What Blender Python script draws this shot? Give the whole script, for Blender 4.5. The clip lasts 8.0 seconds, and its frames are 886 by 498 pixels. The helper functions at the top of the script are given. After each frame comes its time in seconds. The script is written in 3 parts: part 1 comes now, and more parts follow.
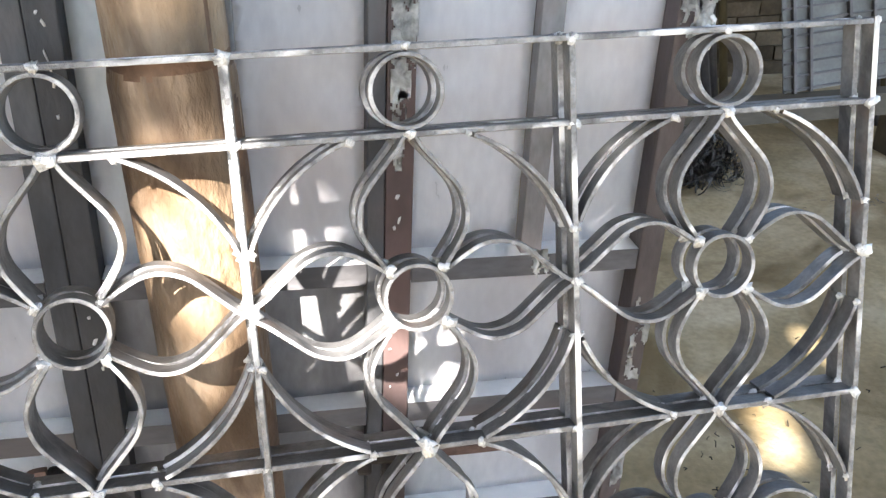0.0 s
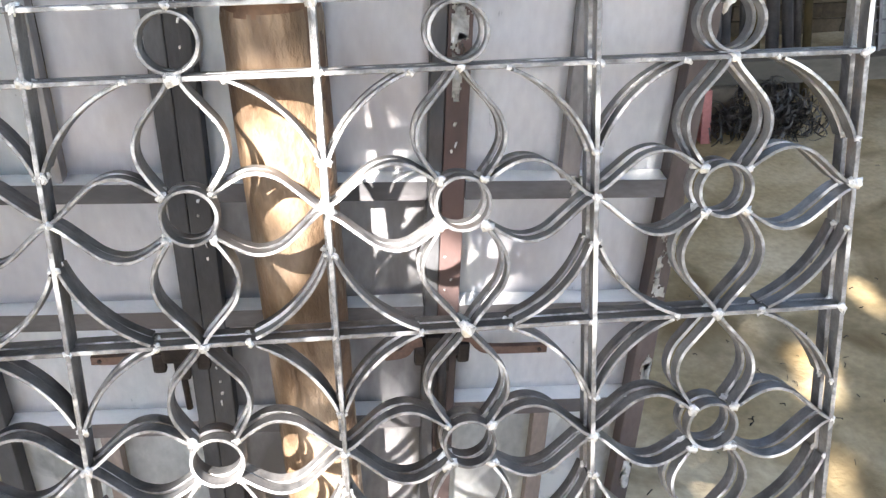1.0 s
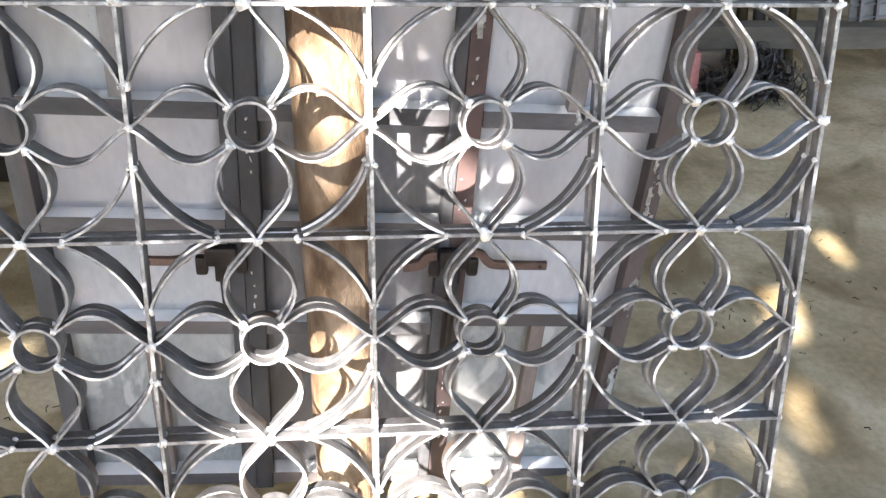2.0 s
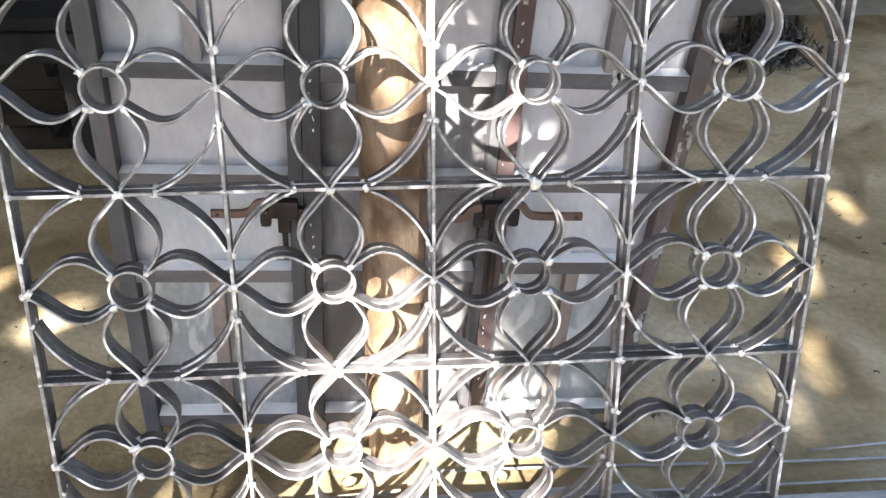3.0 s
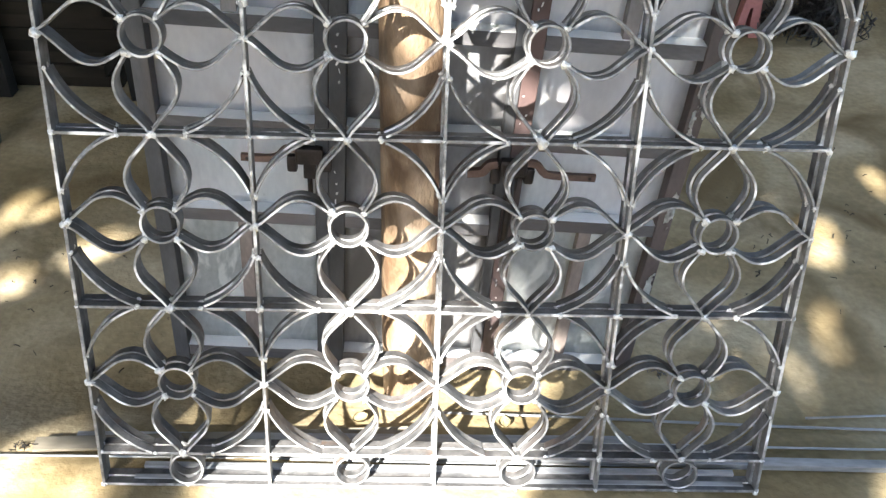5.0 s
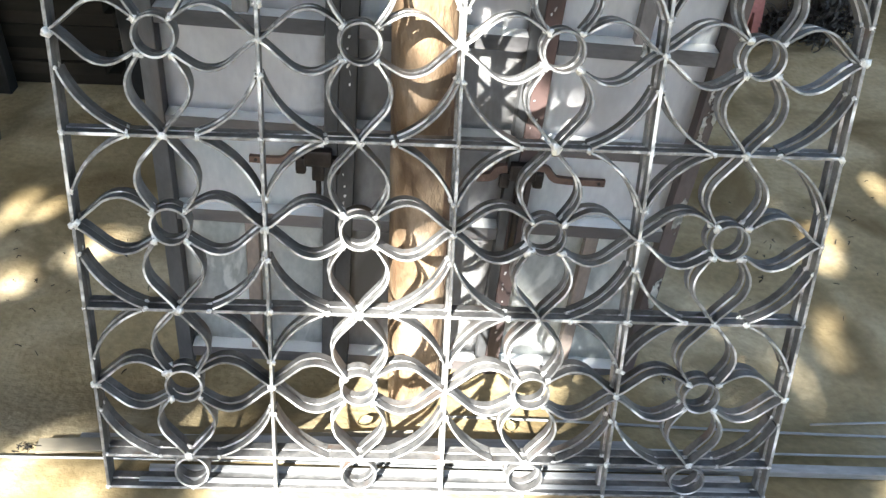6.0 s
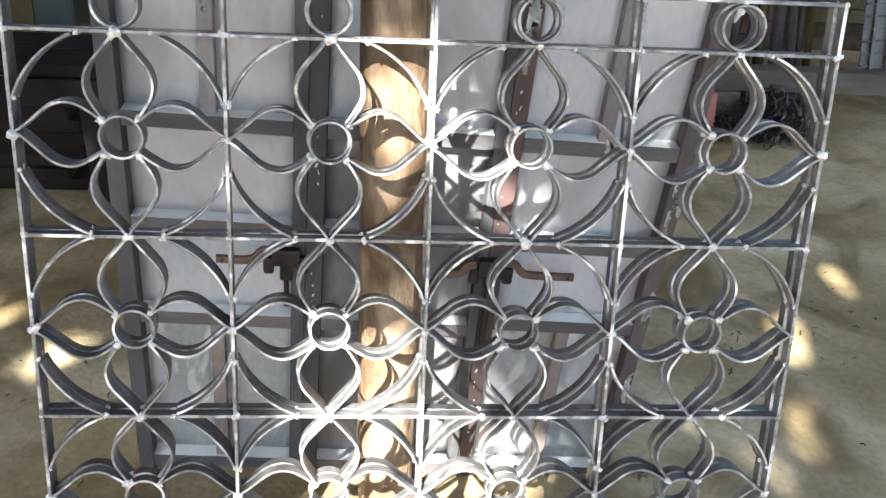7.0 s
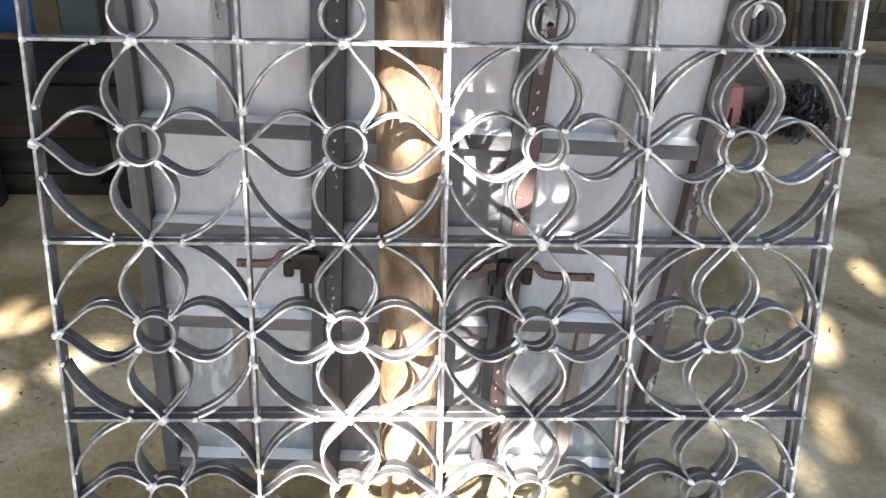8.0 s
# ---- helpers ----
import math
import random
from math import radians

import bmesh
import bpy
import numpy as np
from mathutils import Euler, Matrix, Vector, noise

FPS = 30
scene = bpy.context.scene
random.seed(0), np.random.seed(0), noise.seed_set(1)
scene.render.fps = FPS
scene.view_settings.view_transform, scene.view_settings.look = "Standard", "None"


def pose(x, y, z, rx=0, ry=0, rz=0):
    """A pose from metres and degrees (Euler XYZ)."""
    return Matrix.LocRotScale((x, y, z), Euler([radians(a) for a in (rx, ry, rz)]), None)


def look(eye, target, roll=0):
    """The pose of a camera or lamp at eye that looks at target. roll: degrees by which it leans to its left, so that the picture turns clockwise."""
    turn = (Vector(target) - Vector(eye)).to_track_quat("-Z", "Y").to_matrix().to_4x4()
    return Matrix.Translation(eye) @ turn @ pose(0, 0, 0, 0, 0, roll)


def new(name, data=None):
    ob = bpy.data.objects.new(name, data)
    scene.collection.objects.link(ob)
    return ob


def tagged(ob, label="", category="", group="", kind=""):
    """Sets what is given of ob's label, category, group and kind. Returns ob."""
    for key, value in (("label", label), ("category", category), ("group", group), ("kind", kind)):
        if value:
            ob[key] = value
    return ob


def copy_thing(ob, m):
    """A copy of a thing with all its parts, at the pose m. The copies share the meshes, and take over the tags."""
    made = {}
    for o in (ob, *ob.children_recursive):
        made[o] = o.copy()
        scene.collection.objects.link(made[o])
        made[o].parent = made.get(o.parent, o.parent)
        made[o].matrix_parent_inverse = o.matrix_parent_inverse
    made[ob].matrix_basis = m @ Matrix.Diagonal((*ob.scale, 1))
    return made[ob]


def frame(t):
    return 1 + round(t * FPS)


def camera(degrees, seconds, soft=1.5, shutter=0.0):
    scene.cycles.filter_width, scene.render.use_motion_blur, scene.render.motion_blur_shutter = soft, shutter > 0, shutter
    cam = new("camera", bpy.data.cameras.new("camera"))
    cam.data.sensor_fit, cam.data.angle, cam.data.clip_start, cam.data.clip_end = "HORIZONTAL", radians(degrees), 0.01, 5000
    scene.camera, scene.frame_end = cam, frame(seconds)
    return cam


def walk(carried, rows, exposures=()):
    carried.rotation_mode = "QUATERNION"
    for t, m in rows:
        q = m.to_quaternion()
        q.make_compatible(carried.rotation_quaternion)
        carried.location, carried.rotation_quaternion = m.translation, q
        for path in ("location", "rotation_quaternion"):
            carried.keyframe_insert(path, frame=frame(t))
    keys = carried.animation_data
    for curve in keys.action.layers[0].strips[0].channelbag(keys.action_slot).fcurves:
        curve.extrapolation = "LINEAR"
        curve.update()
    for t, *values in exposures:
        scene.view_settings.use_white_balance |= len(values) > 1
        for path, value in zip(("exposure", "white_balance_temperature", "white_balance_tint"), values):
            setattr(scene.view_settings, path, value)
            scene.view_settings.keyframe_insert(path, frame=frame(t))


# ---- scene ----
cam = camera(54.0, 8.0, soft=1.4)
PATH = [
    (0, (0.6401, -0.7513, 1.0963), (0.9819, 1.1647, 0.6360), -3.15),
    (0.5, (0.6375, -0.8332, 1.0942), (0.8726, 1.0980, 0.6305), -0.12),
    (1, (0.6571, -0.9330, 1.0943), (0.7972, 0.9822, 0.5355), -2.05),
    (1.5, (0.6678, -1.0267, 1.1110), (0.7735, 0.8647, 0.4696), -1.80),
    (1.7, (0.6359, -1.0569, 1.0790), (0.8209, 0.8341, 0.4543), 0.63),
    (2.8, (0.5168, -1.1828, 1.0985), (0.6933, 0.6758, 0.3814), -0.39),
    (3, (0.4999, -1.2157, 1.0827), (0.6745, 0.6493, 0.3821), -0.03),
    (3.5, (0.5039, -1.2573, 1.0849), (0.5239, 0.6042, 0.3540), 0.30),
    (4, (0.5730, -1.2892, 1.0956), (0.6833, 0.5453, 0.3068), 0.83),
    (4.2, (0.5720, -1.2907, 1.1166), (0.6233, 0.5338, 0.2989), 1.64),
    (5.5, (0.5451, -1.2905, 1.1006), (0.6139, 0.5463, 0.3121), 2.17),
    (6, (0.5279, -1.2808, 1.1103), (0.6077, 0.5508, 0.3110), 2.69),
    (6.5, (0.5199, -1.2778, 1.0971), (0.6614, 0.5752, 0.3581), 2.50),
    (7, (0.5165, -1.2735, 1.0983), (0.6752, 0.6348, 0.5211), 2.37),
    (7.5, (0.5300, -1.2694, 1.0922), (0.6309, 0.6779, 0.6473), 1.00),
    (7.7, (0.5339, -1.2690, 1.1058), (0.6371, 0.6833, 0.6841), 0.90),
    (8, (0.5353, -1.2711, 1.1050), (0.6270, 0.6396, 0.5213), 1.10),
]
LEAN = pose(0, 0, -0.054, -15, 0, 0)   # the grilles' own axes: they lean back on the post
walk(cam, [(t, LEAN @ look(eye, target, roll)) for t, eye, target, roll in PATH],
     [(0, 3.42, 6850, 11), (1.5, 3.52, 6850, 13), (3.0, 3.38, 6850, 13), (4.0, 3.22, 6850, 12), (5.5, 3.07, 6750, 6),
      (6.5, 3.13, 6700, 5), (7.0, 3.20, 6750, 8), (7.5, 3.38, 6700, 11), (8.0, 3.40, 6750, 11)])

# ---- light ----
SUN_WAY = Vector((0.38, 1.0, -0.90)).normalized()
world = bpy.data.worlds.new("sky")
scene.world = world
world.use_nodes = True
wn = world.node_tree.nodes
sky = wn.new("ShaderNodeTexSky")
sky.sky_type = "NISHITA"
sky.sun_disc = False
sky.sun_elevation = radians(40)
sky.sun_rotation = radians(201)
world.node_tree.links.new(sky.outputs[0], wn["Background"].inputs[0])
wn["Background"].inputs[1].default_value = 0.1
sun = new("sun", bpy.data.lights.new("sun", "SUN"))
sun.data.energy = 5.0
sun.data.angle = radians(0.8)
sun.data.color = (1.0, 0.965, 0.92)
sun.matrix_basis = look((0, 0, 6), Vector((0, 0, 6)) + SUN_WAY)


# ---- materials ----
def mat(name, colours, scale=8.0, rough=(0.5, 0.7), metal=0.0, bump=0.2, fine=60.0, stretch=(1, 1, 1), stain=None, stain_scale=2.5, stain_at=(0.52, 0.66), vary=0.0):
    """A surface with large patches, fine grain, optional stains or pale glints, and a little difference from piece to
    piece.
    """
    m = bpy.data.materials.new(name)
    m.use_nodes = True
    n, ln = m.node_tree.nodes, m.node_tree.links
    b = n["Principled BSDF"]
    tc = n.new("ShaderNodeTexCoord")
    mp = n.new("ShaderNodeMapping")
    mp.inputs["Scale"].default_value = stretch
    info = n.new("ShaderNodeObjectInfo")
    add = n.new("ShaderNodeVectorMath")
    add.operation = "ADD"
    ln.new(tc.outputs["Object"], mp.inputs[0])
    far = n.new("ShaderNodeVectorMath")
    far.operation = "SCALE"
    far.inputs[0].default_value = (7.3, 3.1, 5.7)
    ln.new(info.outputs["Random"], far.inputs["Scale"])
    ln.new(mp.outputs[0], add.inputs[0])
    ln.new(far.outputs[0], add.inputs[1])

    def noise_at(s, detail=6, distort=0.0):
        t = n.new("ShaderNodeTexNoise")
        t.inputs["Scale"].default_value = s
        t.inputs["Detail"].default_value = detail
        t.inputs["Distortion"].default_value = distort
        ln.new(add.outputs[0], t.inputs["Vector"])
        return t.outputs["Fac"]

    big, small = noise_at(scale, 5, 0.4), noise_at(fine, 4)
    ramp = n.new("ShaderNodeValToRGB")
    e = ramp.color_ramp.elements
    e[0].position, e[1].position = 0.32, 0.68
    e[0].color, e[1].color = (*colours[0], 1), (*colours[-1], 1)
    if len(colours) == 3:
        k = e.new(0.5)
        k.color = (*colours[1], 1)
    ln.new(big, ramp.inputs[0])
    grain = n.new("ShaderNodeMix")
    grain.data_type, grain.blend_type = "RGBA", "OVERLAY"
    grain.inputs[0].default_value = 0.35
    ln.new(ramp.outputs[0], grain.inputs[6])
    ln.new(small, grain.inputs[7])
    out = grain.outputs[2]
    if stain:
        sr = n.new("ShaderNodeMapRange")
        sr.inputs[1].default_value, sr.inputs[2].default_value = stain_at
        ln.new(noise_at(stain_scale, 8, 0.8), sr.inputs[0])
        mx = n.new("ShaderNodeMix")
        mx.data_type = "RGBA"
        ln.new(sr.outputs[0], mx.inputs[0])
        ln.new(out, mx.inputs[6])
        mx.inputs[7].default_value = (*stain, 1)
        out = mx.outputs[2]
    if vary:
        hs = n.new("ShaderNodeHueSaturation")
        vr = n.new("ShaderNodeMapRange")
        vr.inputs[3].default_value, vr.inputs[4].default_value = 1 - vary, 1 + vary
        ln.new(info.outputs["Random"], vr.inputs[0])
        ln.new(vr.outputs[0], hs.inputs["Value"])
        ln.new(out, hs.inputs["Color"])
        out = hs.outputs[0]
    ln.new(out, b.inputs["Base Color"])
    rr = n.new("ShaderNodeMapRange")
    rr.inputs[3].default_value, rr.inputs[4].default_value = rough
    ln.new(small, rr.inputs[0])
    ln.new(rr.outputs[0], b.inputs["Roughness"])
    b.inputs["Metallic"].default_value = metal
    if rough[0] >= 0.7:
        b.inputs["Specular IOR Level"].default_value = 0.15
    if bump:
        bp = n.new("ShaderNodeBump")
        bp.inputs["Strength"].default_value = bump
        bp.inputs["Distance"].default_value = 0.004
        ln.new(small, bp.inputs["Height"])
        ln.new(bp.outputs[0], b.inputs["Normal"])
    return m


SCALE = mat("mill_scale_steel", [(0.064, 0.066, 0.070), (0.178, 0.175, 0.177)], 34, (0.28, 0.5), 0.2, 0.2, 220, stain=(0.13, 0.092, 0.074), stain_scale=14, stain_at=(0.6, 0.75), vary=0.25)
# ground front edges; sky light and white glints are painted into the colour
LIT_GROUND_STEEL = mat("lit_ground_steel_edge", [(0.12, 0.12, 0.126), (0.30, 0.30, 0.306)], 60, (0.25, 0.5), 0.35, 0.5, 350, stain=(0.84, 0.84, 0.85), stain_scale=12, stain_at=(0.54, 0.66), vary=0.15)
WELD = mat("weld_bead", [(0.45, 0.45, 0.46), (0.85, 0.86, 0.87)], 120, (0.3, 0.6), 0.5, 0.8, 400)
SHEET = mat("galvanised_sheet", [(0.62, 0.655, 0.67), (0.70, 0.70, 0.72), (0.80, 0.775, 0.79)], 3.2, (0.22, 0.42), 0.15, 0.04, 90, (1, 1, 0.45), stain=(0.43, 0.41, 0.43), stain_scale=5, stain_at=(0.5, 0.78), vary=0.07)
# low panels: pale blotches paint reflections of the sunlit ground
REFLECTING = mat("painted_reflection_sheet", [(0.47, 0.50, 0.50), (0.62, 0.635, 0.64)], 5, (0.25, 0.45), 0.15, 0.04, 90, (1, 1, 0.6), stain=(0.84, 0.85, 0.84), stain_scale=8, stain_at=(0.54, 0.60), vary=0.07)
FRAME = mat("frame_primer", [(0.028, 0.030, 0.034), (0.070, 0.071, 0.076)], 14, (0.55, 0.8), 0.0, 0.2, 140, (1, 1, 0.4), stain=(0.085, 0.070, 0.067), stain_scale=7, stain_at=(0.56, 0.76), vary=0.25)
RAIL = mat("rail_primer", [(0.055, 0.055, 0.060), (0.122, 0.117, 0.123)], 14, (0.5, 0.75), 0.05, 0.2, 140, (0.4, 1, 1), stain=(0.105, 0.085, 0.082), stain_scale=7, stain_at=(0.52, 0.72), vary=0.15)
MULLION = mat("grey_mullion", [(0.165, 0.162, 0.166), (0.285, 0.272, 0.278)], 12, (0.45, 0.65), 0.05, 0.2, 140, (1, 1, 0.4), stain=(0.17, 0.128, 0.122), stain_scale=8, stain_at=(0.52, 0.7))
WORN = mat("worn_primer", [(0.058, 0.048, 0.048), (0.115, 0.09, 0.088)], 9, (0.5, 0.75), 0.0, 0.25, 140, (1, 1, 0.4), stain=(0.17, 0.088, 0.082), stain_scale=5, stain_at=(0.54, 0.72))
# darker grey for the middle leaf's panels below its upper rail
DARKER = mat("darker_grey_sheet", [(0.25, 0.25, 0.262), (0.36, 0.36, 0.372)], 4, (0.35, 0.5), 0.1, 0.05, 90, (1, 1, 0.4), stain=(0.20, 0.195, 0.20), stain_scale=6)
OXIDE = mat("red_oxide_frame", [(0.030, 0.023, 0.024), (0.065, 0.046, 0.047)], 9, (0.5, 0.7), 0.05, 0.12, 140, (1, 1, 0.4), stain=(0.105, 0.066, 0.062), stain_scale=6)
BROWN = mat("brown_mullion", [(0.15, 0.125, 0.115), (0.24, 0.20, 0.185)], 9, (0.5, 0.7), 0.05, 0.12, 140, (1, 1, 0.4))
# rail tops: the sky's reflection is put into this pale colour
LEDGE = mat("sky_lit_ledge", [(0.80, 0.82, 0.84), (0.93, 0.94, 0.95)], 14, (0.14, 0.30), 0.25, 0.1, 150)
PUTTY = mat("dried_filler", [(0.24, 0.24, 0.235), (0.62, 0.62, 0.61), (0.88, 0.88, 0.87)], 32, (0.6, 0.8), 0.0, 0.8, 200)
LATCH = mat("blackened_latch_steel", [(0.012, 0.010, 0.010), (0.032, 0.024, 0.023)], 40, (0.4, 0.6), 0.4, 0.2, 200)
RUST = mat("rusty_handle", [(0.085, 0.050, 0.040), (0.16, 0.10, 0.08)], 40, (0.6, 0.8), 0.1, 0.3, 200)
WOOD = mat("barked_pole_wood", [(0.130, 0.085, 0.051), (0.235, 0.163, 0.105), (0.36, 0.268, 0.193)], 12, (0.45, 0.7), 0.0, 1.0, 85, (1.4, 1.4, 0.6), stain=(0.105, 0.063, 0.036), stain_scale=9, stain_at=(0.47, 0.64))
INNER_BARK = mat("inner_bark", [(0.065, 0.036, 0.022), (0.15, 0.085, 0.05)], 26, (0.6, 0.85), 0.0, 0.6, 120)
DIRT = mat("packed_dirt", [(0.20, 0.152, 0.080), (0.295, 0.236, 0.140), (0.42, 0.352, 0.240)], 2.6, (0.85, 0.98), 0.0, 1.0, 55, stain=(0.145, 0.106, 0.054), stain_scale=3, stain_at=(0.5, 0.70))
BARE = mat("bare_bar_steel", [(0.19, 0.20, 0.215), (0.40, 0.415, 0.435)], 20, (0.3, 0.5), 0.3, 0.1, 200, (0.2, 1, 1), vary=0.2)
BOARD = mat("weathered_board", [(0.13, 0.115, 0.09), (0.25, 0.225, 0.18)], 5, (0.7, 0.9), 0.0, 0.3, 60, (0.3, 1, 1), vary=0.25)
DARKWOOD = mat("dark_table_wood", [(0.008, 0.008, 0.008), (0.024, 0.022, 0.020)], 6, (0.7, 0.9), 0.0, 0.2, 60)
BRICK = mat("old_brick", [(0.075, 0.057, 0.037), (0.135, 0.103, 0.070)], 9, (0.8, 0.95), 0.0, 0.5, 60, vary=0.3)
BROWNBOARD = mat("brown_board", [(0.055, 0.042, 0.022), (0.10, 0.078, 0.042)], 5, (0.7, 0.9), 0.0, 0.3, 60, (1, 1, 0.3))
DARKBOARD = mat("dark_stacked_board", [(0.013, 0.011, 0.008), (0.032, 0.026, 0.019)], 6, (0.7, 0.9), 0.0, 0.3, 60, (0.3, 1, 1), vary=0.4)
BRANCH = mat("peeled_branch", [(0.045, 0.04, 0.026), (0.10, 0.088, 0.06)], 8, (0.6, 0.85), 0.0, 0.5, 70, (1.5, 1.5, 0.5))
BEAM = mat("grey_beam_timber", [(0.055, 0.05, 0.04), (0.11, 0.098, 0.08)], 5, (0.7, 0.9), 0.0, 0.3, 60, (0.3, 1, 1))
TEAL = mat("dark_teal_sheet", [(0.014, 0.024, 0.027), (0.033, 0.046, 0.048)], 6, (0.5, 0.7), 0.1, 0.1, 60)
# yellow of sunlit earth, painted on two small added shapes
LIT_SPOT = mat("dry_leaf", [(0.30, 0.24, 0.11), (0.46, 0.40, 0.24)], 30, (0.6, 0.8), 0.0, 0.2, 120)
WALL = mat("mud_plaster", [(0.07, 0.058, 0.043), (0.12, 0.10, 0.075)], 3, (0.8, 0.95), 0.0, 0.5, 40, stain=(0.05, 0.043, 0.034), stain_scale=1.6)
DARKSTEEL = mat("stored_bar_steel", [(0.05, 0.05, 0.055), (0.13, 0.12, 0.12)], 12, (0.4, 0.7), 0.4, 0.2, 120, vary=0.3)
GREYBOARD = mat("dull_grey_sheet", [(0.085, 0.087, 0.082), (0.16, 0.162, 0.155)], 7, (0.5, 0.7), 0.1, 0.15, 80)
SWARF = mat("curled_offcut_steel", [(0.03, 0.028, 0.027), (0.13, 0.12, 0.112)], 30, (0.25, 0.5), 0.5, 0.2, 120)
BLUE = mat("blue_paint", [(0.018, 0.07, 0.20), (0.035, 0.15, 0.40)], 4, (0.4, 0.6), 0.0, 0.1, 80)
PINK = mat("pink_primer", [(0.24, 0.085, 0.075), (0.36, 0.14, 0.125)], 10, (0.6, 0.8), 0.0, 0.2, 90)
ROOF = mat("roof_sheet", [(0.20, 0.19, 0.18), (0.32, 0.30, 0.28)], 4, (0.5, 0.7), 0.3, 0.1, 80)
LEAF = mat("leaf", [(0.035, 0.07, 0.018), (0.09, 0.14, 0.04)], 3, (0.45, 0.65), 0.0, 0.0, 40)
BARK = mat("bark", [(0.10, 0.08, 0.06), (0.2, 0.16, 0.12)], 8, (0.8, 0.95), 0.0, 0.6, 40)


# ---- building helpers ----
def mesh(name, bm, *mats, smooth=False):
    me = bpy.data.meshes.new(name)
    bm.normal_update()
    bm.to_mesh(me)
    bm.free()
    for m in mats:
        me.materials.append(m)
    if smooth:
        for p in me.polygons:
            p.use_smooth = True
    return me


def place(name, me, parent=None, m=None, label=""):
    ob = new(name, me)
    if parent is not None:
        ob.parent = parent
    if m is not None:
        ob.matrix_basis = m
    return tagged(ob, label)


def part(name, bm, material, parent, label="", m=None, smooth=False):
    return place(name, mesh(name, bm, material, smooth=smooth), parent, m, label)


def box_bm(x0, x1, y0, y1, z0, z1, bevel=0.0, bm=None):
    bm = bm or bmesh.new()
    m = Matrix.LocRotScale(((x0 + x1) / 2, (y0 + y1) / 2, (z0 + z1) / 2), None, (x1 - x0, y1 - y0, z1 - z0))
    made = bmesh.ops.create_cube(bm, size=1, matrix=m)
    if bevel:
        vs = set(made["verts"])
        bmesh.ops.bevel(bm, geom=[e for e in bm.edges if e.verts[0] in vs and e.verts[1] in vs], offset=bevel, segments=2, affect="EDGES", profile=0.6)
    return bm


def sweep(path, profile, closed=False, front=None, bm=None):
    """A strip bent in the x-z plane: profile points are (across, y). front: indices of profile edges that take the second material."""
    bm = bm or bmesh.new()
    n, rings = len(path), []
    for i, p in enumerate(path):
        a = path[(i - 1) % n] if closed or i else path[i]
        b = path[(i + 1) % n] if closed or i < n - 1 else path[i]
        d = Vector((b[0] - a[0], b[1] - a[1])).normalized()
        nx, nz = d.y, -d.x
        rings.append([bm.verts.new((p[0] + nx * o, y, p[1] + nz * o)) for o, y in profile])
    k = len(profile)
    for i in range(n if closed else n - 1):
        r, s = rings[i], rings[(i + 1) % n]
        for j in range(k):
            f = bm.faces.new((r[j], r[(j + 1) % k], s[(j + 1) % k], s[j]))
            f.smooth = True
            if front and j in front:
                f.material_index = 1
    for i in range(n if closed else n - 1):
        for j in range(k):
            e = bm.edges.get((rings[i][j], rings[(i + 1) % n][j]))
            e.smooth = False
    if not closed:
        bm.faces.new(rings[0][::-1])
        bm.faces.new(rings[-1])
    bmesh.ops.recalc_face_normals(bm, faces=bm.faces)
    return bm


def strip_profile(t, depth):
    """A flat bar on edge with worn corners: its front edge is ground, its sky light and glints painted."""
    h, c = t / 2, t * 0.14
    return [(-h, c), (-h + c, 0), (h - c, 0), (h, c), (h, depth - c), (h - c, depth), (-h + c, depth), (-h, depth - c)]


FRONT = (0, 1, 2)


def smooth_path(points, steps=5):
    out = []
    for i in range(len(points) - 1):
        p = [Vector(points[max(0, min(len(points) - 1, i + k))]) for k in (-1, 0, 1, 2)]
        for s in range(steps):
            t = s / steps
            out.append(0.5 * (2 * p[1] + (p[2] - p[0]) * t + (2 * p[0] - 5 * p[1] + 4 * p[2] - p[3]) * t * t + (3 * p[1] - p[0] - 3 * p[2] + p[3]) * t ** 3))
    out.append(Vector(points[-1]))
    return [(v.x, v.y) for v in out]


def tube_bm(points, radius, sides=10, bm=None, taper=1.0):
    """A round bar along 3D points."""
    bm = bm or bmesh.new()
    rings = []
    pts = [Vector(p) for p in points]
    for i, p in enumerate(pts):
        d = (pts[min(i + 1, len(pts) - 1)] - pts[max(i - 1, 0)]).normalized()
        q = d.to_track_quat("Z", "Y")
        r = radius * (1 + (taper - 1) * i / max(1, len(pts) - 1))
        rings.append([bm.verts.new(p + q @ Vector((r * math.cos(2 * math.pi * k / sides), r * math.sin(2 * math.pi * k / sides), 0))) for k in range(sides)])
    for r, s in zip(rings, rings[1:]):
        for k in range(sides):
            f = bm.faces.new((r[k], r[(k + 1) % sides], s[(k + 1) % sides], s[k]))
            f.smooth = True
    bm.faces.new(rings[0][::-1])
    bm.faces.new(rings[-1])
    return bm


def ground_z(y):
    k = min(1.0, max(0.0, y / 0.42))
    return -0.104 * k * k * (3 - 2 * k)


# ---- ground, walls, roof ----
def axis(near0, near1, step, far):
    v = list(np.arange(near0, near1 + 1e-6, step))
    g = step
    lo, hi = [near0], [near1]
    while hi[-1] < far:
        g *= 1.5
        hi.append(hi[-1] + g)
        lo.append(lo[-1] - g)
    return lo[:0:-1] + v + hi[1:]


